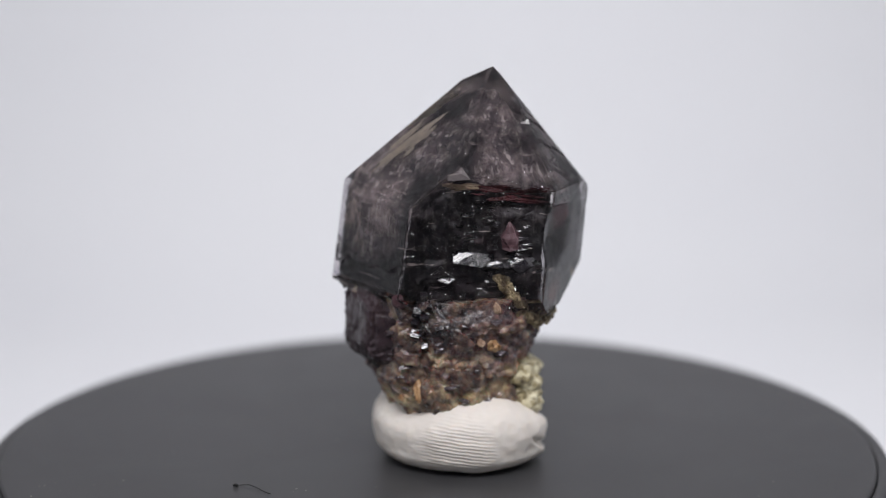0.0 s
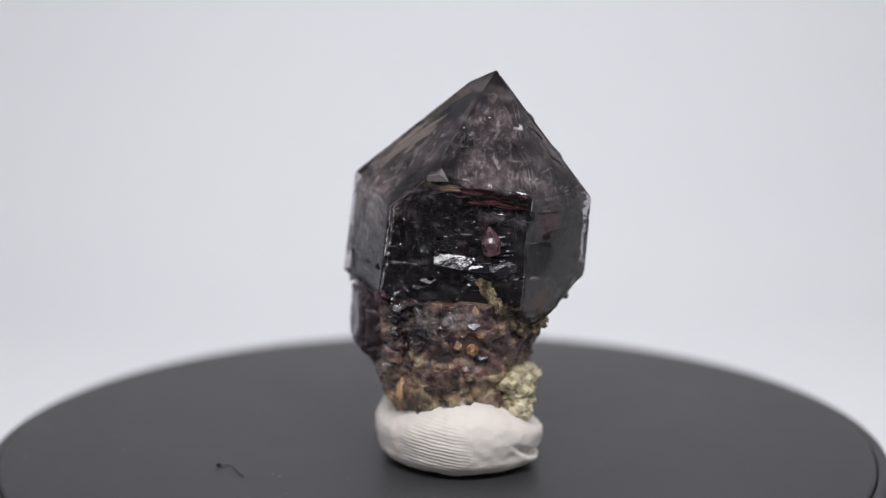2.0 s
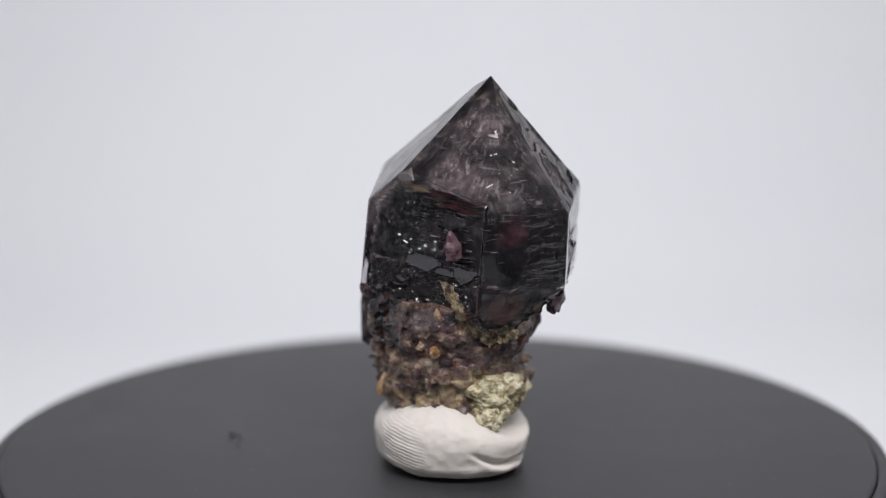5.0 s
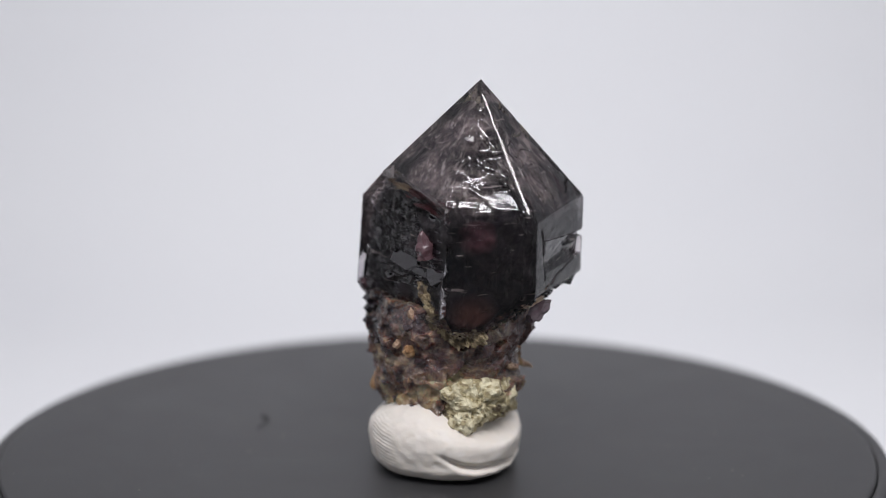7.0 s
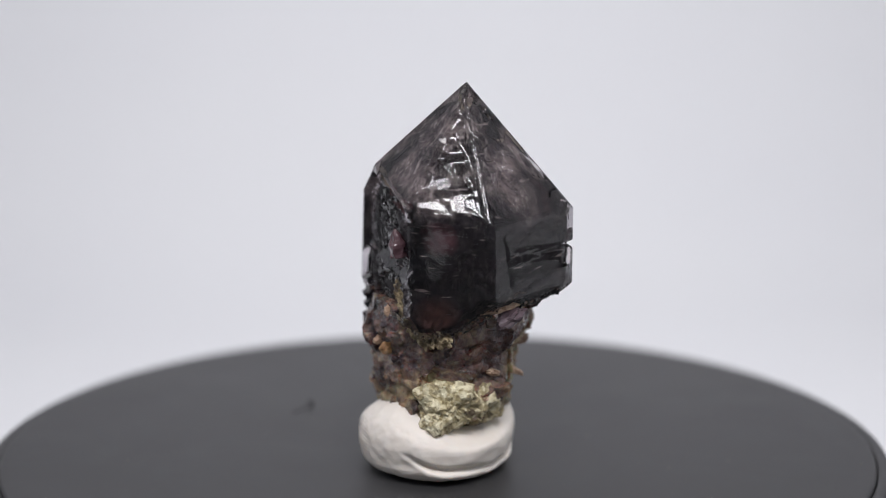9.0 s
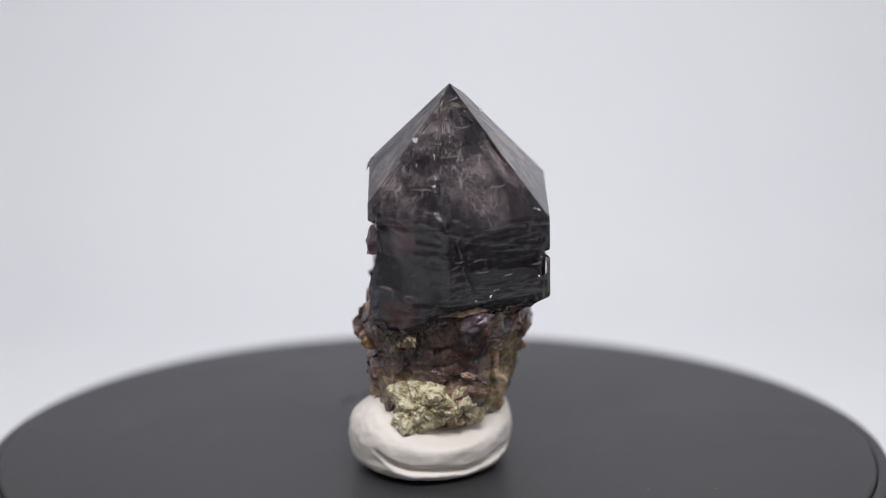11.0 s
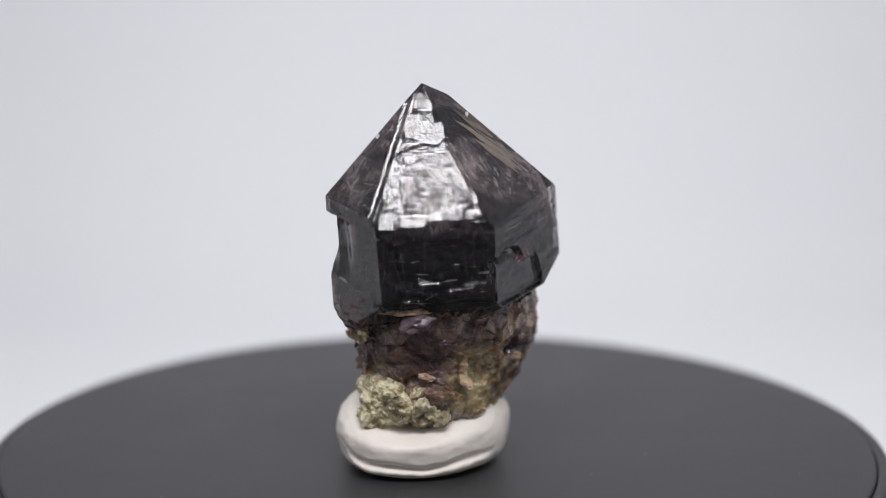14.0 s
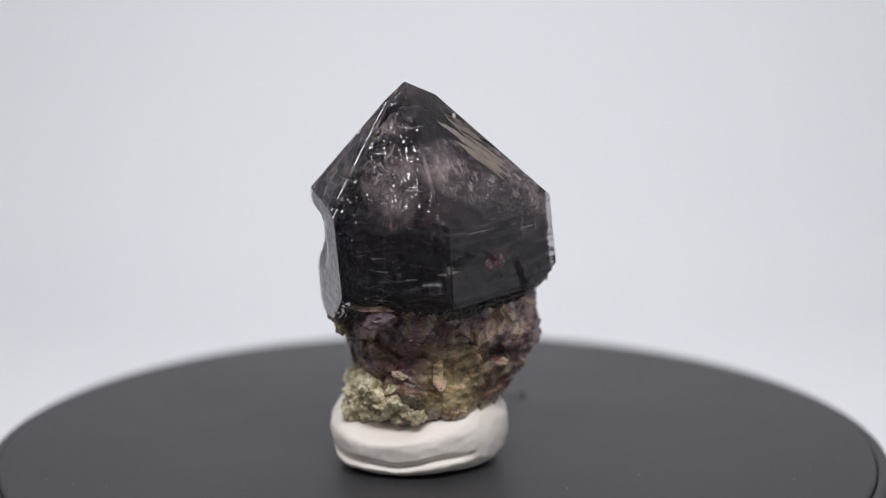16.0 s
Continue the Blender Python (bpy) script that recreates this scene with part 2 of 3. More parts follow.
# ---- the tent: sheet, walls, roof ----
def build_sheet():
    """White sheet: flat under the turntable, curving up behind it."""
    y0, y1, radius, z0, top, half, thick = -0.11, 0.20, 0.14, -0.036, 0.43, 0.30, 0.0006
    line = [(y0, z0), (0.0, z0), (0.1, z0)]
    line += [(y1 + radius * math.sin(a), z0 + radius * (1 - math.cos(a))) for a in np.linspace(0, math.pi / 2, 25)]
    line += [(y1 + radius, 0.28), (y1 + radius, top)]
    bm = bmesh.new()
    rows = [[bm.verts.new((x, y, z)) for y, z in line] for x in (-half, half)]
    for k in range(len(line) - 1):
        bm.faces.new((rows[0][k], rows[1][k], rows[1][k + 1], rows[0][k + 1])).smooth = True
    bmesh.ops.recalc_face_normals(bm, faces=bm.faces)
    bmesh.ops.solidify(bm, geom=bm.faces[:], thickness=thick)
    tagged(part("backdrop", bm, PAPER), "seamless white paper sweep curving up behind the turntable", "backdrop", kind="structure")


def build_tent():
    for name, size, at in (("wall_west", (0.006, 0.79, 0.49), (-0.306, -0.035, 0.205)), ("wall_east", (0.006, 0.79, 0.49), (0.306, -0.035, 0.205)),
                           ("ceiling", (0.618, 0.79, 0.006), (0, -0.035, 0.440))):
        bm = bmesh.new()
        box(bm, size, pose(*at))
        tagged(part(name, bm, FABRIC), "plain pale grey fabric panel of a light tent", "tent panel", kind="structure")
    bm = bmesh.new()
    box(bm, (0.41, 0.16, 0.008), pose(0.020, -0.307, 0.432))
    tagged(part("light_panel", bm, HOUSING), "flat grey LED light panel under the tent roof", "light panel")
    # housing added to go with the rear fill light, out of view
    bm = bmesh.new()
    box(bm, (0.40, 0.14, 0.008), pose(0.01, 0.09, 0.432))
    tagged(part("light_panel", bm, HOUSING), "narrow grey housing added over the rear fill light under the tent roof", "light panel")
    bm = bmesh.new()
    box(bm, (3.0, 3.0, 0.02), pose(0, -0.3, -0.058))
    tagged(part("floor", bm, ROOM), "dull black table top under the light tent", "table top", kind="structure")


build_sheet()
build_tent()


# ---- turntable ----
def build_turntable():
    thing = new("turntable")
    tagged(thing, "black plastic motorised turntable with a satin round top", "turntable")
    r = 67.0
    prof = [(0, 0), (r - 0.6, 0), (r - 0.2, -0.10), (r, -0.5), (r, -3.0), (0, -3.0)]
    part("top_disc", lathe([(a * MM, z * MM) for a, z in prof], 256), DISC, thing, "satin black round top")
    prof = [(r + 0.12, -3.0), (r + 0.12, -0.75), (r + 0.35, -0.55), (r + 1.5, -0.6), (r + 2.1, -0.9), (r + 2.4, -1.6), (r + 2.4, -9.0), (r + 1.9, -9.6),
            (r - 4, -9.6), (r - 4, -3.1), (r + 0.12, -3.0)]
    part("rim", lathe([(a * MM, z * MM) for a, z in prof], 256), DISC, thing, "raised black rim round the top")
    prof = [(0, -9.9), (r - 6, -9.9), (r - 2, -10.5), (r + 0.5, -13), (r + 1.5, -34), (r + 0.5, -35.4), (0, -35.4)]
    part("base", lathe([(a * MM, z * MM) for a, z in prof], 128), DISC, thing)
    return thing


TURNTABLE = build_turntable()


# ---- putty ----
def build_putty():
    """A flattened ball of putty, pressed down at the rim by the stone, with a fold along one side."""
    n_a, n_b = 220, 130
    az = np.linspace(0, 2 * np.pi, n_a, endpoint=False)
    el = np.linspace(-np.pi / 2, np.pi / 2, n_b)
    A, B = np.meshgrid(az, el)
    long_dir, a, b, h = radians(151.5), 13.3, 11.3, 5.8
    e = 0.80
    low = smooth01(-np.sin(B), 0.0, 0.5)
    cb = np.abs(np.cos(B)) ** (e - 0.47 * low)
    sb = np.sign(np.sin(B)) * np.abs(np.sin(B)) ** (0.85 - 0.1 * low)
    u, v = a * cb * np.cos(A - long_dir), b * cb * np.sin(A - long_dir)
    x = 3.0 + u * math.cos(long_dir) - v * math.sin(long_dir)
    y = -0.4 + u * math.sin(long_dir) + v * math.cos(long_dir)
    z = h + h * sb
    d = np.degrees((A + np.pi) % (2 * np.pi) - np.pi)
    top = smooth01(sb, -0.2, 0.8)
    # higher towards the back of the stone, lower where the matrix is pressed in
    z += top * (1.2 * np.cos(np.radians(2 * (d - 127))) - 1.9 * np.exp(-((d - 15) / 42) ** 2))
    bulge = 1 + 0.055 * np.exp(-((d + 85) / 30) ** 2) + 0.075 * np.exp(-((d - 6) / 48) ** 2) * (1 - 0.6 * top)
    x, y = 3.0 + (x - 3.0) * bulge, -0.4 + (y + 0.4) * bulge
    # a fold that runs round one flank
    mid = np.clip(2.3 + np.where(d < 20, 2.3, 0.8) * np.abs((d - 20) / 50) ** 1.7, 0, 7.0) + 0.25 * np.sin(np.radians(d * 7))
    fold = np.exp(-((z - mid) / 0.50) ** 2) * smooth01(d, -42, -12) * (1 - smooth01(d, 70, 98)) - 0.45 * np.exp(-((z - mid + 1.5) / 0.9) ** 2) * smooth01(d, -30, 0) * (1 - smooth01(d, 60, 90))
    dent = np.exp(-((d + 32) / 7) ** 2 - ((z - 3.4) / 1.3) ** 2)
    k = 1 - 0.095 * fold - 0.022 * dent
    x, y = 3.0 + (x - 3.0) * k, -0.4 + (y + 0.4) * k
    pts = np.stack([x, y, z], -1).reshape(-1, 3)
    out = pts - np.array([3.0, -0.4, 5.0])
    out /= np.linalg.norm(out, axis=1)[:, None]
    pts += out * (0.22 * noise_at(pts, 5.0, 3) + 0.05 * noise_at(pts, 1.2, 3))[:, None]
    pts[:, 2] = np.maximum(pts[:, 2], 0.0)
    faces = []
    for i in range(n_b - 1):
        for j in range(n_a):
            q = (j + 1) % n_a
            faces.append((i * n_a + j, i * n_a + q, (i + 1) * n_a + q, (i + 1) * n_a + j))
    faces.append(tuple(range(n_a))[::-1])
    faces.append(tuple((n_b - 1) * n_a + j for j in range(n_a)))
    ob = part("putty", mesh_of("putty", pts * MM, faces), PUTTY)
    return tagged(ob, "flattened ball of white putty with fingerprint ridges, on the turntable", "putty")


PUTTY_BALL = build_putty()


# ---- the crystal ----
APEX = np.array([8.45, 2.86, 60.3])


def face_normal(az, el):
    a, e = radians(az), radians(el)
    return np.array([math.cos(e) * math.cos(a), math.cos(e) * math.sin(a), math.sin(e)])


# azimuth, elevation, distance in millimetres; the prism leans a little
TOP = [(-73.6, 38.6, None), (-21.0, 34.6, 40.75), (34.2, 33.8, None), (93.4, 38.4, None), (157.4, 46.6, 40.83), (-137.9, 44.4, None)]
SIDE = [(-84.0, -0.5, 9.6), (-24.0, -5.5, 15.2), (36.2, -3.3, 18.57), (97.3, 0.8, 16.95), (158.5, 6.7, 19.0), (-143.5, 6.1, 13.92)]
UNDER = [(-84.0, -38.0, -8.5), (-24.0, -42.0, -3.5), (36.2, -52.0, -11.0), (97.3, -62.0, -17.5), (158.5, -62.0, -16.5), (-143.5, -58.0, -17.5)]


def planes_of(shrink=0.0, shrink_tip=0.0):
    got = []
    for k, (az, el, d) in enumerate(TOP + SIDE + UNDER):
        n = face_normal(az, el)
        got.append((n, (n @ APEX if d is None else d) - (shrink_tip if k < 6 else shrink)))
    # narrow bevel beside the brightest face
    n = got[1][0] + got[2][0]
    got.append((n / np.linalg.norm(n), (got[1][1] + got[2][1]) / np.linalg.norm(n) - 0.24))
    n = face_normal(128, -42)
    got.append((n, n @ np.array([-9.6, 15.6, 31.6]) - shrink))     # the corner that tapers under
    got.append((np.array([0, 0, -1.0]), -19.0))
    return got


def polyhedron(planes):
    """The corners of each face of the body that the planes enclose, in order round the face."""
    normals, dist = np.array([p[0] for p in planes]), np.array([p[1] for p in planes])
    corners = []
    count = len(planes)
    for i in range(count):
        for j in range(i):
            for k in range(j):
                m = normals[[i, j, k]]
                if abs(np.linalg.det(m)) < 1e-4:
                    continue
                p = np.linalg.solve(m, dist[[i, j, k]])
                if (normals @ p <= dist + 1e-6).all() and not any(np.linalg.norm(p - q) < 0.05 for q in corners):
                    corners.append(p)
    loops = []
    for n, d in zip(normals, dist):
        on = [p for p in corners if abs(n @ p - d) < 0.06]
        if len(on) < 3:
            loops.append(None)
            continue
        c = np.mean(on, axis=0)
        u = on[0] - c
        u /= np.linalg.norm(u)
        v = np.cross(n, u)
        loops.append(sorted(on, key=lambda p: math.atan2((p - c) @ v, (p - c) @ u)))
    return loops


def tessellate(loops, normals, cuts, relief):
    """Splits each face finely and moves its points by relief(face, points, distance to the face's edge)."""
    verts, faces, seen = [], [], {}
    for which, loop in enumerate(loops):
        if loop is None:
            continue
        loop = np.array(loop)
        c = loop.mean(0)
        n = normals[which]
        for a, b in zip(loop, np.roll(loop, -1, axis=0)):
            grid = [(i, j) for i in range(cuts + 1) for j in range(cuts + 1 - i)]
            ij = np.array(grid) / cuts
            p = c + ij[:, :1] * (a - c) + ij[:, 1:] * (b - c)
            edge = np.full(len(p), 1e9)
            for s, t in zip(loop, np.roll(loop, -1, axis=0)):
                inward = np.cross(n, t - s)
                inward /= np.linalg.norm(inward) + 1e-12
                edge = np.minimum(edge, (p - s) @ inward)
            p = p + relief(which, p, np.maximum(edge, 0))
            index = []
            for q in p:
                key = tuple(np.round(q, 3))
                if key not in seen:
                    seen[key] = len(verts)
                    verts.append(q)
                index.append(seen[key])
            at = {g: index[k] for k, g in enumerate(grid)}
            for i in range(cuts):
                for j in range(cuts - i):
                    faces.append((at[i, j], at[i + 1, j], at[i, j + 1]))
                    if i + j < cuts - 1:
                        faces.append((at[i + 1, j], at[i + 1, j + 1], at[i, j + 1]))
    faces = [f for f in faces if len(set(f)) == 3]
    return np.array(verts), faces


def build_head(thing):
    planes = planes_of()
    normals = [p[0] for p in planes]

    def relief(which, p, edge):
        n = normals[which]
        inside = smooth01(edge, 0.0, 0.7)
        move = np.zeros(len(p))
        z = p[:, 2]
        a = radians(SIDE[which % 6][0])
        u = p[:, 0] * -math.sin(a) + p[:, 1] * math.cos(a)      # along the face
        if which < 6:
            grown = noise_at(p * np.array([1, 1, 0.8]), 6.0, 2)
            step = np.round(grown * 1.6) / 1.6
            amount = (0.022, 0.0, 0.44, 0.04, 0.04, 0.04)[which]
            move += inside * amount * (0.94 * step + 0.06 * grown)
            if which == 1:
                # low terraces across the face, each with a curved lip
                rise = (z - 42.0) / 4.1 + 0.10 * u * u / 9 + 0.35 * noise_at(p, 5.0, 2)
                move += inside * (0.16 * (np.floor(rise) + smooth01(rise % 1.0, 0.0, 0.10)) - 0.15 * rise - 0.07 * (rise % 1.0) ** 2)
                crack = np.abs(noise_at(p + 12, 4.0, 2))
                move += inside * (0.05 * smooth01(crack, 0.0, 0.06) + 0.014 * noise_at(p, 1.6, 2))
            if which == 2:
                # a rosette of growth hillocks
                far = np.linalg.norm((p - np.array([17.0, 8.2, 47.2])) * np.array([1, 1, 0.8]), axis=1) + 0.7 * noise_at(p, 1.8, 3)
                move += inside * 0.16 * np.round(np.clip(3.4 - far, 0, 4) * 1.3)
                calm = np.clip(0.95 + 0.9 * noise_at(p + 60, 4.5, 2), 0.10, 1.5)
                move += inside * calm * (0.054 * noise_at(p, 1.3, 2) + 0.030 * noise_at(p, 0.6, 2))
        elif which < 12:
            move += inside * 0.05 * np.round(3 * noise_at(p * np.array([0.5, 0.5, 2.2]), 2.6, 3)) / 3
        if which == 6:
            # hollow, stepped face under the overhanging tip
            ragged = 0.5 * noise_at(p, 2.2, 4)
            flank = u + 4.9 + 0.145 * (41.7 - z) + 0.4 * ragged
            slant = 41.7 + 0.83 * (u + 4.9) - z + 0.3 * ragged
            deep = smooth01(edge, 0.15, 0.5) * smooth01(flank, 0.0, 0.45) * smooth01(slant, 0.0, 0.4)
            steps = np.round(2.2 * noise_at(p * np.array([0.7, 0.7, 1.7]), 3.4, 4)) / 2.2
            lines = np.round(2.0 * noise_at(p * np.array([0.25, 0.25, 2.4]), 1.6, 3)) / 2.0
            move -= deep * (1.3 + 0.6 * steps + 0.14 * lines + 0.04 * noise_at(p, 0.8, 3))
        if which == 8:
            # broken band: a crack above, a sloping ledge, a wavy lip below, a split down one side
            rag = noise_at(p, 1.6, 3)
            top_line = 36.9 - 0.11 * u + 0.30 * rag
            ledge = 34.0 + 0.25 * noise_at(p + 7, 1.8, 3) - 0.9 * smooth01(u, 2.5, 6.0)
            lip = np.interp(u, (-6.1, -2.9, -0.7, 6.0), (30.3, 30.4, 31.5, 32.7)) + 0.35 * rag
            band = smooth01(u + 0.3 * rag, -6.6, -6.0) * (1 - smooth01(u, 6.4, 7.0)) * smooth01(edge, 0, 0.3)
            under = np.clip((top_line - z) / np.maximum(top_line - ledge, 0.3), 0, 1)
            out = np.clip((ledge - z) / 1.45, 0, 1)
            depth = np.where(z > ledge, 0.22 + 0.70 * under, 0.92 - 0.74 * out) * (1 - smooth01(z, top_line - 0.08, top_line + 0.08))
            depth = depth * smooth01(z, lip - 0.08, lip + 0.10)
            move -= band * depth
            glint = smooth01(u, 0.9, 1.6) * (1 - smooth01(u, 5.4, 6.0)) * np.exp(-((z - 35.5 + 0.06 * u) / 0.22) ** 2)
            move += 0.35 * glint * band
            split = -7.9 + 0.29 * (39.3 - z) + 0.25 * rag
            move -= 0.55 * np.exp(-((u - split) / 0.28) ** 2) * smooth01(z, 31.4, 32.0) * (1 - smooth01(z, 39.0, 40.2))
        if which == 9:
            line = np.interp(u, (-14.4, -12.1, -7.3, -4.1, 0.3, 1.6), (36.2, 37.2, 36.8, 34.2, 33.6, 30.8)) + 0.45 * noise_at(p, 1.3, 3)
            move -= 0.75 * (1 - smooth01(z, line - 0.15, line + 0.15)) * smooth01(edge, 0.1, 0.5) * smooth01(u, -15, -14) * (1 - smooth01(u, 1.2, 2.2))
        if which == 10 or which == 11:
            line = 31.0 + 1.3 * noise_at(p, 3.0, 3)
            move -= 0.8 * (1 - smooth01(z, line - 0.2, line + 0.2)) * smooth01(edge, 0.1, 0.5)
        if which == 18:
            move -= 0.20 * smooth01(edge, 0.0, 0.5)
        if 12 <= which < 18 or which == 19:
            move += inside * (0.8 * noise_at(p, 2.5, 4) + 0.35 * noise_at(p, 0.9, 3))
        # wear along the edges and a notch across one corner, the same for both faces that meet there
        to_axis = p - np.array([3.0, 3.0, 0]) - z[:, None] * np.array([0.10, 0.0, 1.0])
        to_axis /= np.linalg.norm(to_axis, axis=1)[:, None]
        d = np.degrees(np.arctan2(p[:, 1] - 4, p[:, 0] - 4))
        chip = np.clip(noise_at(p, 1.3, 3) - 0.35, 0, 1) * 0.20 + 0.015
        rim = chip * np.exp(-(edge / 0.22) ** 2)
        notch = 0.95 * np.exp(-((z - 35.8 - 0.3 * noise_at(p, 1.5, 2)) / 0.42) ** 2) * np.exp(-((d - 60) / 16) ** 2)
        # the tip overhangs the hollow side
        brow = 40.9 + 0.5 * noise_at(p, 2.0, 3)
        notch += 1.5 * (1 - smooth01(z, brow - 0.5, brow + 0.2)) * np.exp(-((d + 46) / 20) ** 4) * smooth01(z, 31.0, 36.5)
        if which >= 12 and which != 18:
            notch = notch * 0
        return move[:, None] * n - (rim + notch)[:, None] * to_axis

    verts, faces = tessellate(polyhedron(planes), normals, 62, relief)
    part("crystal_tip", mesh_of("crystal_tip", verts * MM, faces, sharp=24), QUARTZ, thing, "smoky grey translucent pointed quartz tip")

    # opaque core in place of absorption; its colour carries the painted facet shading
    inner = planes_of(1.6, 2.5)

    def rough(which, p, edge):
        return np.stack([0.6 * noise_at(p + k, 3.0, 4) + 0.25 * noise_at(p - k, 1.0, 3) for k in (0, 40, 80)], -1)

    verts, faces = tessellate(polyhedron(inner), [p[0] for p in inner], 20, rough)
    part("cloud_shaded_core", mesh_of("cloud_shaded_core", verts * MM, faces), CORE, thing, "dark brown and purple clouded inclusions inside the quartz, with painted facet shading")


# radius of the stem, in millimetres, every 30 degrees, level by level
STEM_LEVELS = (3.5, 6.0, 9.6, 14.0, 18.7, 22.3, 27.0)
STEM_RADII = (
    (8.5, 8.5, 8, 7, 6, 5, 4.5, 4.5, 5, 6, 7, 8.5),
    (10, 9.5, 9, 8, 7, 6.5, 5.5, 5.5, 6.5, 8.2, 9, 10),
    (13.2, 12.3, 11, 9.8, 9.5, 8.5, 7.4, 7.0, 7.4, 9.0, 10, 12.5),
    (13.6, 14, 12, 11.4, 12.2, 12.6, 10.0, 9.2, 9.6, 10, 11.5, 12.6),
    (14.6, 13.4, 12, 12.2, 14.6, 15.2, 12.0, 9.6, 10, 10.2, 11.2, 13.4),
    (16, 16, 14.8, 13.5, 15.2, 15.6, 11.6, 9.6, 10.2, 10.6, 12.6, 14.8),
    (15.5, 15.5, 15, 14, 14.6, 15, 12.6, 9.5, 9.5, 9.5, 11.5, 14.0))


def on_stem(az, z, sink=0.2):
    """A point on the stem's flank, sunk a little into it."""
    table = np.array([np.interp(z, STEM_LEVELS, col) for col in np.array(STEM_RADII).T])
    r = np.interp(az % 360, np.arange(0, 391, 30), np.append(table, table[:2])[:14]) - sink
    return (r * math.cos(radians(az)), r * math.sin(radians(az)), z)


def shards(p, size, tilt):
    """Tilted flat facets, one to a cell of about that size."""
    got = []
    for q in p:
        c = noise.voronoi(Vector(q) / size)[1][0]
        g = noise.cell_vector(c * 7.3)
        got.append(tilt * size * (g - Vector((0.5, 0.5, 0.5))).dot(Vector(q) / size - c) * 1.6 + 0.12 * size * (g.x - 0.5))
    return np.array(got)


def build_stem(thing):
    n_a, n_z = 340, 230
    table = np.array(STEM_RADII)
    zs = np.linspace(STEM_LEVELS[0], STEM_LEVELS[-1], n_z)
    by_level = np.array([np.interp(zs, STEM_LEVELS, table[:, k]) for k in range(12)])
    az = np.linspace(0, 360, n_a, endpoint=False)
    k = az / 30
    i = k.astype(int)
    f = (k - i)
    f = f * f * (3 - 2 * f)
    r = (by_level[i % 12] * (1 - f)[:, None] + by_level[(i + 1) % 12] * f[:, None]).T
    A, Z = np.meshgrid(np.radians(az), zs)
    p = np.stack([r * np.cos(A), r * np.sin(A), Z], -1).reshape(-1, 3)
    move = 0.6 * noise_at(p, 4.5, 3) - 0.1 + 0.20 * noise_at(p, 1.3, 4) + shards(p, 4.6, 0.26) + shards(p + 17, 2.2, 0.10)
    out = p * np.array([1, 1, 0])
    out /= np.linalg.norm(out, axis=1)[:, None]
    p = p + out * move[:, None]
    p[:, 2] += 0.4 * noise_at(p + 40, 1.5, 3)
    faces = [(a * n_a + b, a * n_a + (b + 1) % n_a, (a + 1) * n_a + (b + 1) % n_a, (a + 1) * n_a + b) for a in range(n_z - 1) for b in range(n_a)]
    faces += [tuple(range(n_a))[::-1], tuple((n_z - 1) * n_a + b for b in range(n_a))]
    part("stem", mesh_of("stem", p * MM, faces, sharp=38), STEM, thing, "rough purple and brown crusted quartz stem")


def chunk(bm, centre, size, seed, turn=(0, 0, 0), sub=4, rough=0.25):
    """One uneven grain."""
    m = pose(*[c * MM for c in centre], *turn) @ Matrix.Diagonal((*[s * MM for s in size], 1))
    made = bmesh.ops.create_icosphere(bm, subdivisions=sub, radius=1.0)["verts"]
    off = Vector((seed * 3.7, seed * 1.3, -seed * 2.1))
    for v in made:
        q = v.co.copy()
        k = 1 + rough * noise.fractal(q * 1.5 + off, 0.85, 2.2, 6)
        v.co = m @ (q * k)


def grain_mesh(name, seed, sub=3, rough=0.4):
    bm = bmesh.new()
    chunk(bm, (0, 0, 0), (1, 1, 1), seed, sub=sub, rough=rough)
    data = bpy.data.meshes.new(name)
    bm.to_mesh(data)
    bm.free()
    return data


def build_matrix(thing):
    rng = random.Random(4)
    bm = bmesh.new()
    chunk(bm, (11.4, -0.8, 12.2), (4.6, 4.8, 4.4), 1, sub=6, rough=0.34)
    crust = part("matrix_crust", bm, MATRIX, thing, "granular yellow-green matrix crust at the foot of the stone")
    for centre, size, seed in (((12.8, -2.6, 10.2), (3.0, 2.6, 3.2), 2), ((8.6, 4.4, 11.8), (4.5, 3.6, 4.0), 3)):
        bm = bmesh.new()
        chunk(bm, centre, size, seed, sub=5, rough=0.34)
        part("matrix_lump", bm, MATRIX, crust)
    shapes = [grain_mesh("grain", k + 20, 1 + k % 3, 0.6) for k in range(7)]
    for data in shapes:
        data.materials.append(MATRIX)
    for k in range(95):
        a, z = radians(rng.uniform(-42, 100)), rng.uniform(7.6, 16.0)
        r = 12.0 - 0.25 * abs(z - 12) ** 1.3 + rng.uniform(-0.9, 0.6)
        s = rng.choice((0.35, 0.5, 0.7, 1.0, 1.4)) * rng.uniform(0.8, 1.2)
        ob = new("grain", shapes[k % 7])
        ob.parent = crust
        ob.matrix_basis = (pose((r * math.cos(a) + 2.2) * MM, (r * math.sin(a) * 0.8 + 0.3) * MM, z * MM, rng.uniform(0, 180), rng.uniform(0, 180), 0)
                           @ Matrix.Diagonal((s * MM, s * rng.uniform(0.7, 1.2) * MM, s * rng.uniform(0.6, 1.1) * MM, 1)))


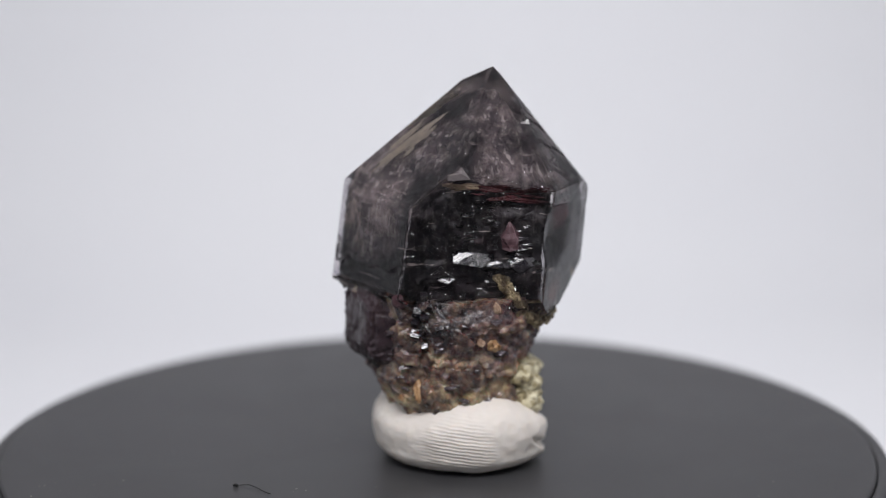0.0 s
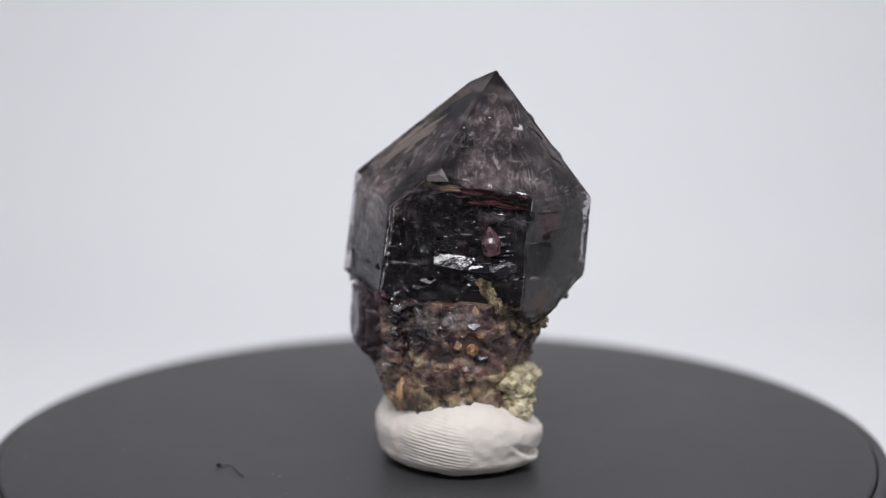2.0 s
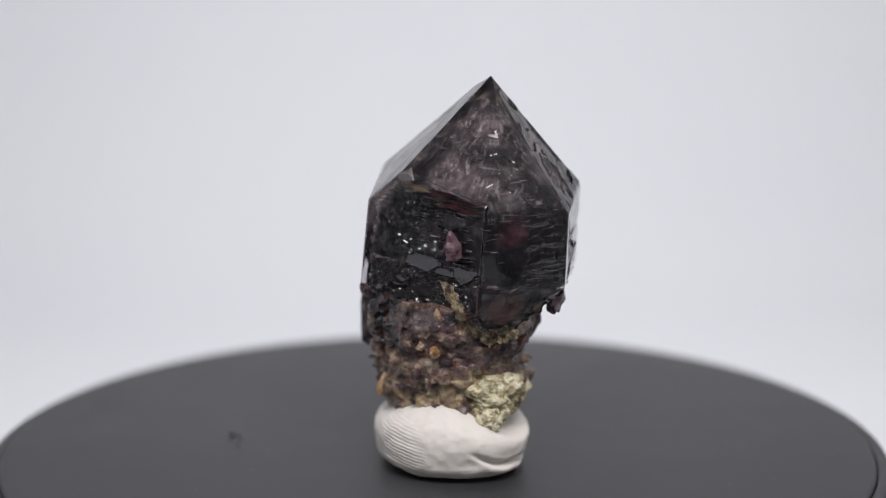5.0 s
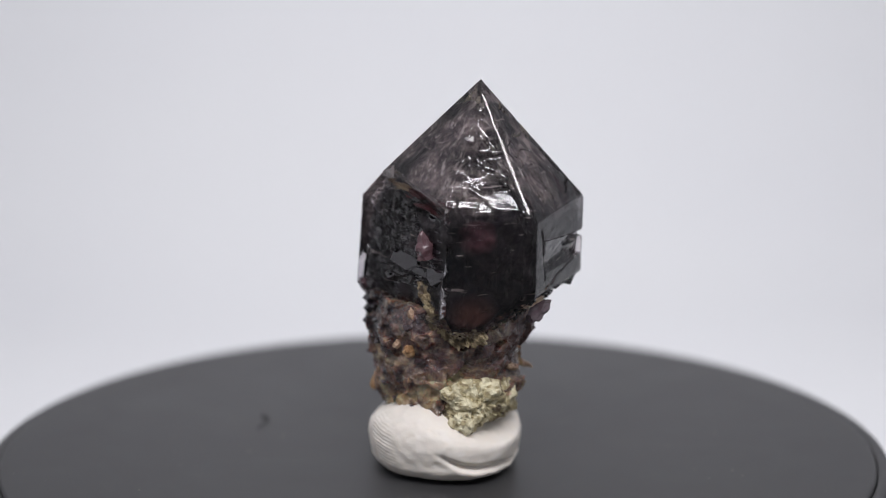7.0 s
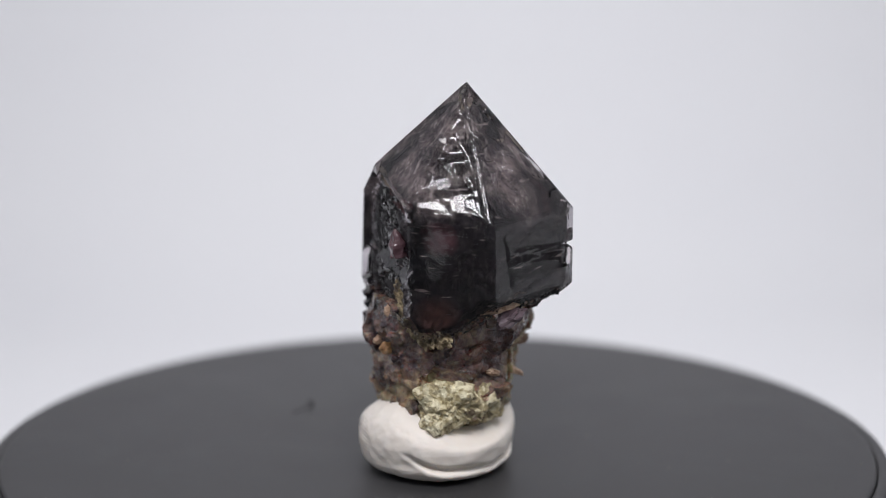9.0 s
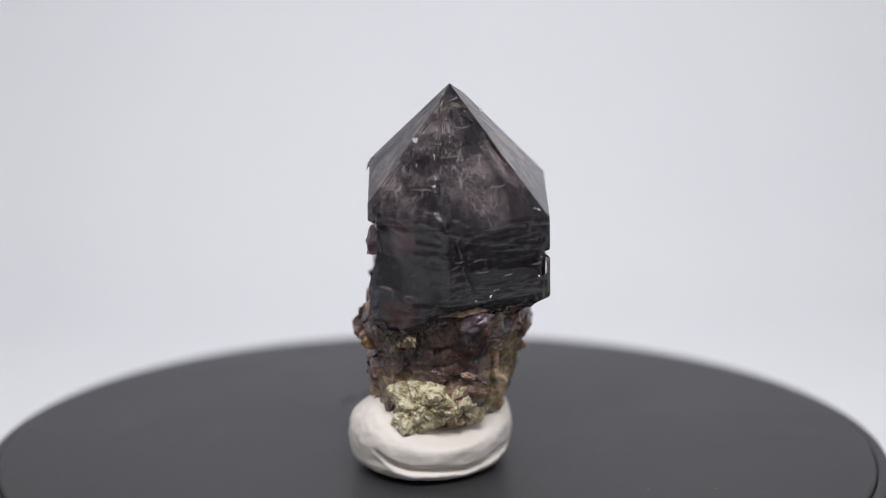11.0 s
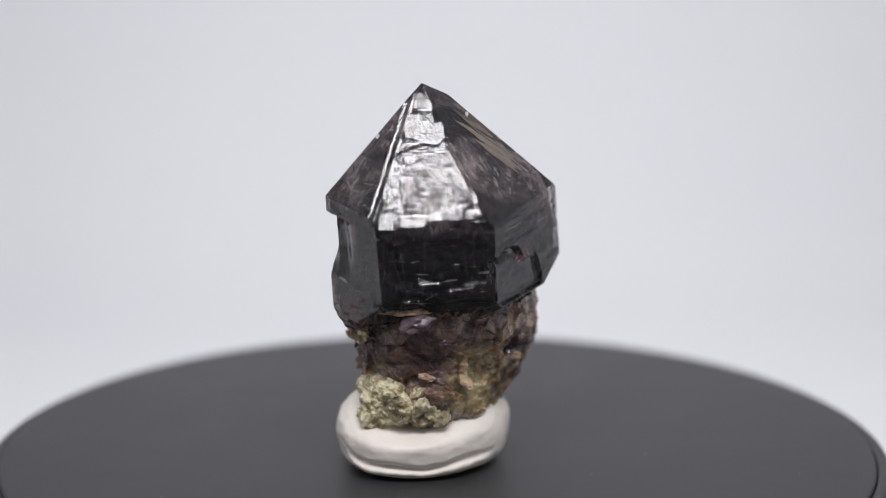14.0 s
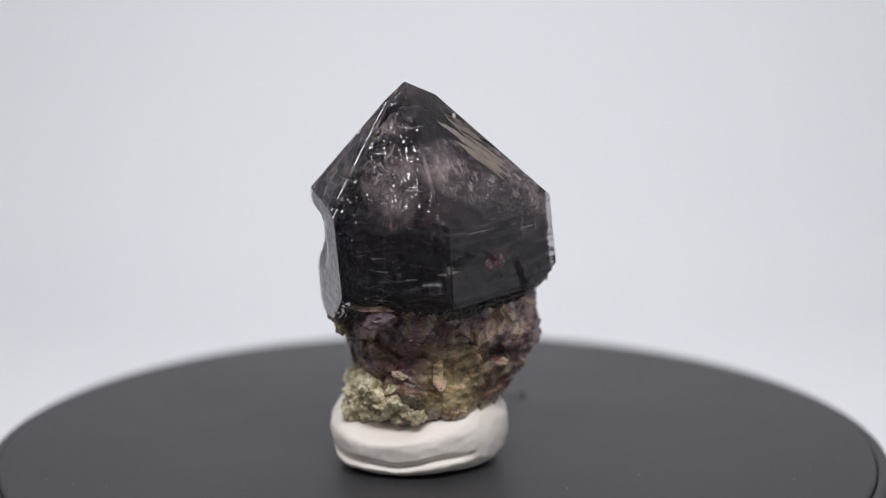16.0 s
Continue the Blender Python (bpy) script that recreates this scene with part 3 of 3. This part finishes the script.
def build_yellow_crystals(thing):
    """Angular pale crystals among the matrix."""
    rng = random.Random(21)
    shapes = [grain_mesh("yellow_crystal", 300 + k, 1, 0.55) for k in range(5)]
    for data, look_of in zip(shapes, (PALE_YELLOW, PALE_YELLOW, PALE_YELLOW, CREAM, SMOKY)):
        data.materials.append(look_of)
    for k in range(64):
        az, z = rng.uniform(-35, 118), rng.uniform(7.5, 14.5)
        s = rng.uniform(0.8, 1.9)
        ob = tagged(new("yellow_crystal", shapes[k % 5]), "pale angular translucent crystal in the matrix")
        ob.parent = thing
        x, y, z = on_stem(az, z, 0.5)
        ob.matrix_basis = pose(x * MM, y * MM, z * MM, rng.uniform(0, 180), rng.uniform(0, 180), rng.uniform(0, 180)) @ Matrix.Diagonal((s * MM, s * rng.uniform(0.5, 1.0) * MM, s * rng.uniform(0.5, 0.9) * MM, 1))


def small_prism(radius, length, tip):
    """A six-sided pointed crystal, standing on its foot."""
    bm = lathe([(0, 0), (radius, 0), (radius * 0.96, length - tip), (0, length)], 6)
    for f in bm.faces:
        f.smooth = False
    bmesh.ops.bevel(bm, geom=bm.edges[:], offset=radius * 0.06, segments=1, affect="EDGES")
    return bm


def build_details(thing):
    bm = small_prism(1.5 * MM, 4.6 * MM, 2.5 * MM)
    bmesh.ops.subdivide_edges(bm, edges=bm.edges[:], cuts=3, use_grid_fill=True)
    for v in bm.verts:
        v.co += Vector((noise.noise(v.co * 900), noise.noise(v.co * 900 + Vector((5, 0, 0))), 0)) * 0.28 * MM
    bmesh.ops.transform(bm, matrix=pose(11.0 * MM, -7.7 * MM, 34.9 * MM, 8, -6, 20), verts=bm.verts)
    part("pink_crystal", bm, BLUSH, thing, "small pink pointed crystal set in the dark hollow")
    for az, z, size, seed, look_of in ((-48, 20.2, (1.3, 0.9, 0.9), 31, RUST), (-58, 20.9, (0.7, 0.7, 0.6), 32, FLAKE), (-108, 12.9, (0.7, 0.8, 1.6), 33, RUST), (-128, 11.5, (1.0, 0.9, 0.8), 34, RUST),
                                       (26, 16.6, (1.0, 1.6, 0.5), 35, FLAKE), (52, 15.6, (2.0, 1.2, 0.45), 36, FLAKE), (78, 18.8, (1.6, 1.0, 0.9), 37, FLAKE), (-46, 26.0, (0.6, 0.6, 0.9), 38, FLAKE), (100, 17.4, (1.0, 1.4, 0.5), 39, FLAKE),
                                       (20, 12.5, (1.4, 0.9, 0.5), 40, FLAKE)):
        bm = bmesh.new()
        chunk(bm, on_stem(az, z, 0.0), (size[0], size[1] * 0.8, size[2]), seed, (seed * 7 % 40 - 20, seed * 11 % 40 - 20, az), 3, 0.4)
        part("stained_fragment", bm, look_of, thing, "ochre iron-stained fragment" if look_of == RUST else "pinkish tan mineral flake")
    # a thin slanting vein, widening downwards
    bm = bmesh.new()
    course = ((9.2, -7.5, 30.2), (10.4, -7.5, 28.9), (11.9, -7.4, 26.4), (13.2, -6.6, 24.2), (14.6, -5.0, 22.8), (16.2, -3.0, 22.9), (17.6, -1.5, 24.0))
    for k in range(16):
        f = k / 2.6
        a, b = course[min(int(f), 5)], course[min(int(f), 5) + 1]
        w = f - min(int(f), 5)
        at = [p + (q - p) * w for p, q in zip(a, b)]
        chunk(bm, at, (0.55 + 0.4 * (k * 7 % 5) / 4, 0.6, 0.80 + 0.4 * (k % 3) / 2), 50 + k, (k * 31 % 30, -32, k * 17 % 40), 4, 0.8)
    part("tan_vein", bm, OLIVE, thing, "olive-tan crust along the lower edge of the crystal")
    for k, (at, size) in enumerate((((4.0, -6.3, 9.6), (2.6, 0.8, 0.6)), ((8.0, -5.7, 10.2), (2.4, 0.9, 0.7)))):
        bm = bmesh.new()
        chunk(bm, at, size, 54 + k, (0, 25, 0), 3, 0.3)
        part("tan_vein", bm, FLAKE, thing, "tan mineral vein")
    # stain along the top of the hollow
    streaks = random.Random(5)
    for k in range(22):
        f = k / 21
        low = streaks.uniform(0.0, 2.3) if f > 0.25 else streaks.uniform(0.0, 0.7)
        bm = bmesh.new()
        chunk(bm, (2.6 + 12.6 * f, -8.2 + 1.2 * f, 45.0 - 1.2 * f - low), (streaks.uniform(0.8, 1.9), 0.30, streaks.uniform(0.12, 0.34)), 70 + k, (0, streaks.uniform(0, 9), 5), 4, 0.9)
        part("stain_band", bm, TAN if f < 0.25 else REDDISH, thing, "tan stain" if f < 0.25 else "dark red stain")
    # cluster of small bright cubes
    rng = random.Random(9)
    for k in range(9):
        bm = bmesh.new()
        s = rng.uniform(0.7, 1.5)
        box(bm, (s * MM, s * MM, s * 0.9 * MM), pose((-2.6 + rng.uniform(-1.2, 3.6)) * MM, (-9.9 + rng.uniform(-0.3, 0.3)) * MM, (27.8 - 0.9 * k + rng.uniform(-0.5, 0.5)) * MM, rng.uniform(-60, -26), rng.uniform(-14, 14), rng.uniform(-14, 14)))
        bmesh.ops.bevel(bm, geom=bm.edges[:], offset=0.05 * MM, segments=1, affect="EDGES")
        part("small_cube", bm, DARK, thing, "small glossy dark crystal face")
    # flat glossy ledges at the foot of the hollow, and glints on the stem
    for k, (at, size, turn) in enumerate((((5.2, -7.8, 33.8), (3.9, 2.3, 0.6), (57, 2, 12)), ((9.6, -7.3, 32.4), (2.6, 1.1, 0.5), (57, 6, 12)),
                                          ((13.0, -6.7, 32.8), (2.9, 1.6, 0.5), (58, -6, 14)), ((1.4, -8.5, 30.4), (1.2, 0.9, 0.5), (50, 8, -4)))):
        bm = bmesh.new()
        chunk(bm, at, size, 130 + k, turn, 1, 0.7)
        part("ledge", bm, DARK, thing, "glossy dark growth ledge")
    for k in range(20):
        az, z = rng.uniform(-140, -30), rng.uniform(9.5, 26)
        s = rng.uniform(0.3, 0.95)
        bm = lathe([(0, -0.5 * MM), (s * MM, -0.4 * MM), (s * 0.9 * MM, 0.05 * MM), (0, 0.07 * MM)], 5)
        for f in bm.faces:
            f.smooth = False
        for v in bm.verts:
            v.co += Vector((rng.uniform(-1, 1), rng.uniform(-1, 1), rng.uniform(-0.12, 0.12))) * s * 0.45 * MM
        stretch = Matrix.Diagonal((1.3, rng.uniform(0.3, 0.9), 1.0, 1))
        bmesh.ops.transform(bm, matrix=pose(*[c * MM for c in on_stem(az, z, -0.1)], rng.uniform(48, 62), rng.uniform(-9, 9), rng.uniform(-22, 26)) @ stretch, verts=bm.verts)
        part("glint_facet", bm, PURPLE, thing, "small glossy crystal facet")
    # fine growth steps across the hollow
    steps = random.Random(77)
    for k in range(64):
        x, z = steps.uniform(2.4, 14.2), steps.uniform(29.5, 42.5)
        bm = bmesh.new()
        chunk(bm, (x, -8.0 + 0.12 * (x - 4), z), (steps.uniform(0.4, 1.7), steps.uniform(0.14, 0.30), 0.11), 300 + k, (steps.uniform(48, 66), steps.uniform(-6, 6), steps.uniform(0, 18)), 2, 0.7)
        part("growth_step", bm, DARK, thing, "thin glossy growth step")
    # pale strips just under two faces of the tip, standing in for internal reflections
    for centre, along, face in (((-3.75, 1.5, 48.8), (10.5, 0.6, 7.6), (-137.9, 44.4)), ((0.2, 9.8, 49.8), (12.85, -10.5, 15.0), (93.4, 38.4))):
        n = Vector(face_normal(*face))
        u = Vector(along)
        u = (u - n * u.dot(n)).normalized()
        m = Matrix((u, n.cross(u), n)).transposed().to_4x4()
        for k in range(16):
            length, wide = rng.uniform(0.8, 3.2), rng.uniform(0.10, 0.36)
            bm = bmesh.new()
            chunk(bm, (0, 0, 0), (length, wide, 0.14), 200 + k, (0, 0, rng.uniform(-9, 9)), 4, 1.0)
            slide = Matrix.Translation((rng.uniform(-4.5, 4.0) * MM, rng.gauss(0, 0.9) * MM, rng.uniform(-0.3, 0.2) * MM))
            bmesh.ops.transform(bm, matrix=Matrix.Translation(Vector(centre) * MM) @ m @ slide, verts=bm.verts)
            part("pale_reflection", bm, PALE_REFLECTION, thing, "pale wispy strip standing in for an internal reflection in the quartz")
    # chips on the tip
    for at, size in (((13.2, -1.75, 52.6), (0.75, 0.25, 0.22)), ((13.5, -1.45, 52.7), (0.25, 0.25, 0.4)), ((2.4, 6.9, 54.9), (0.25, 0.25, 0.4))):
        bm = bmesh.new()
        chunk(bm, at, size, at[0], (0, 10, 25), 3, 0.4)
        part("edge_chip", bm, PALE, thing, "small white chip")
    bm = bmesh.new()
    chunk(bm, (1.6, 16.0, 34.9), (2.2, 0.7, 1.3), 95, (0, 20, 7), 4, 0.6)
    part("pink_patch", bm, BLUSH, thing, "pinkish broken patch on the prism face")
    bm = bmesh.new()
    chunk(bm, (-5.9, -9.6, 27.2), (0.8, 0.4, 1.2), 97, (10, -24, 0), 3, 0.5)
    part("pink_patch", bm, BLUSH, thing, "small pinkish flake under the prism")
    # a broken flake at the corner of the hollow
    bm = lathe([(0, -0.5 * MM), (1.5 * MM, -0.4 * MM), (1.35 * MM, 0.05 * MM), (0, 0.12 * MM)], 3)
    for f in bm.faces:
        f.smooth = False
    for v in bm.verts:
        v.co += Vector((rng.uniform(-0.5, 0.5), rng.uniform(-0.5, 0.5), rng.uniform(-0.25, 0.1))) * MM
    bmesh.ops.transform(bm, matrix=pose(3.3 * MM, -9.75 * MM, 46.9 * MM, 52, 0, -4) @ pose(0, 0, 0, 0, 0, 88), verts=bm.verts)
    part("broken_flake", bm, SMOKY, thing, "small grey broken flake")
    # clear chip below the long face
    bm = bmesh.new()
    chunk(bm, (17.2, 7.6, 26.3), (1.3, 2.6, 1.3), 91, (20, 0, 25), 3, 0.5)
    part("clear_chip", bm, PALE_PURPLE, thing, "clear pinkish chip")
    bm = bmesh.new()
    chunk(bm, (18.0, 6.3, 28.0), (0.5, 3.0, 0.45), 93, (0, 0, 30), 4, 0.7)
    part("brown_crust", bm, FLAKE, thing, "thin brown crust along the lower edge")


def build_side_crystal(thing):
    """A stubby purple crystal grown against the stem."""
    c = np.array([-7.6, -0.6, 20.5])
    planes = [(face_normal(az, el), face_normal(az, el) @ c + d) for az, el, d in
              ((-150, 2, 5.3), (150, 0, 6.9), (-95, -4, 6.4), (90, 5, 8.6), (-30, 0, 6.0), (30, 0, 6.0), (-160, 50, 8.2), (140, 52, 9.0), (-90, 48, 8.0), (-150, -48, 5.7), (140, -50, 6.4), (-80, -45, 6.2), (0, 90, 9.0), (0, -90, 7.0))]
    normals = [p[0] for p in planes]

    def relief(which, p, edge):
        inner = smooth01(edge, 0, 0.5)
        return (inner * (0.30 * noise_at(p, 3.2, 3) - 0.1))[:, None] * normals[which] - (0.85 * np.exp(-(edge / 0.9) ** 2) * (0.6 + np.abs(noise_at(p, 2.5, 3))))[:, None] * (p - c) / 8

    verts, faces = tessellate(polyhedron(planes), normals, 18, relief)
    part("side_crystal", mesh_of("side_crystal", verts * MM, faces, sharp=30), PURPLE, thing, "stubby purple-grey crystal beside the stem")


def build_specimen():
    thing = new("crystal_specimen")
    tagged(thing, "dark smoky quartz sceptre crystal on a crusted stem, stood in putty", "mineral specimen")
    build_head(thing)
    build_stem(thing)
    build_matrix(thing)
    build_yellow_crystals(thing)
    build_side_crystal(thing)
    build_details(thing)
    return thing


SPECIMEN = build_specimen()


def build_lint():
    curve = bpy.data.curves.new("lint", "CURVE")
    curve.dimensions, curve.bevel_depth, curve.bevel_resolution = "3D", 0.00007, 2
    line = curve.splines.new("POLY")
    points = [(-30.2 + 5.4 * f, -14.9 - 2.6 * f + 1.0 * math.sin(5 * f), 0.12 + 0.25 * math.sin(3.1 * f)) for f in np.linspace(0, 1, 24)]
    line.points.add(len(points) - 1)
    for q, p in zip(line.points, points):
        q.co = (*[c * MM for c in p], 1)
    holder = new("lint_curve", curve)
    data = bpy.data.meshes.new_from_object(holder)
    bpy.data.objects.remove(holder)
    bm = bmesh.new()
    bm.from_mesh(data)
    chunk(bm, (-30.2, -14.9, 0.3), (0.45, 0.3, 0.28), 5, sub=2)
    return tagged(part("lint", bm, LINT), "dark wisp of lint lying on the turntable", "lint")


def build_dust():
    rng = random.Random(12)
    bm = bmesh.new()
    for k in range(150):
        a, r = rng.uniform(0, 2 * math.pi), 66 * math.sqrt(rng.uniform(0.03, 1))
        s = rng.choice((0.05, 0.05, 0.07, 0.1, 0.14))
        chunk(bm, (r * math.cos(a), r * math.sin(a), s * 0.4), (s * rng.uniform(1, 2.2), s, s * 0.5), k, (0, 0, rng.uniform(0, 180)), 1)
    return tagged(part("dust", bm, SPECK), "pale dust specks on the black turntable", "dust", kind="stuff")


LINT_WISP, DUST = build_lint(), build_dust()


def motions():
    turn = [(t / 2, pose(0, 0, 0, 0, 0, SPIN * t / 2)) for t in range(33)]
    for thing in (TURNTABLE, PUTTY_BALL, SPECIMEN, LINT_WISP, DUST):
        walk(thing, turn)


motions()
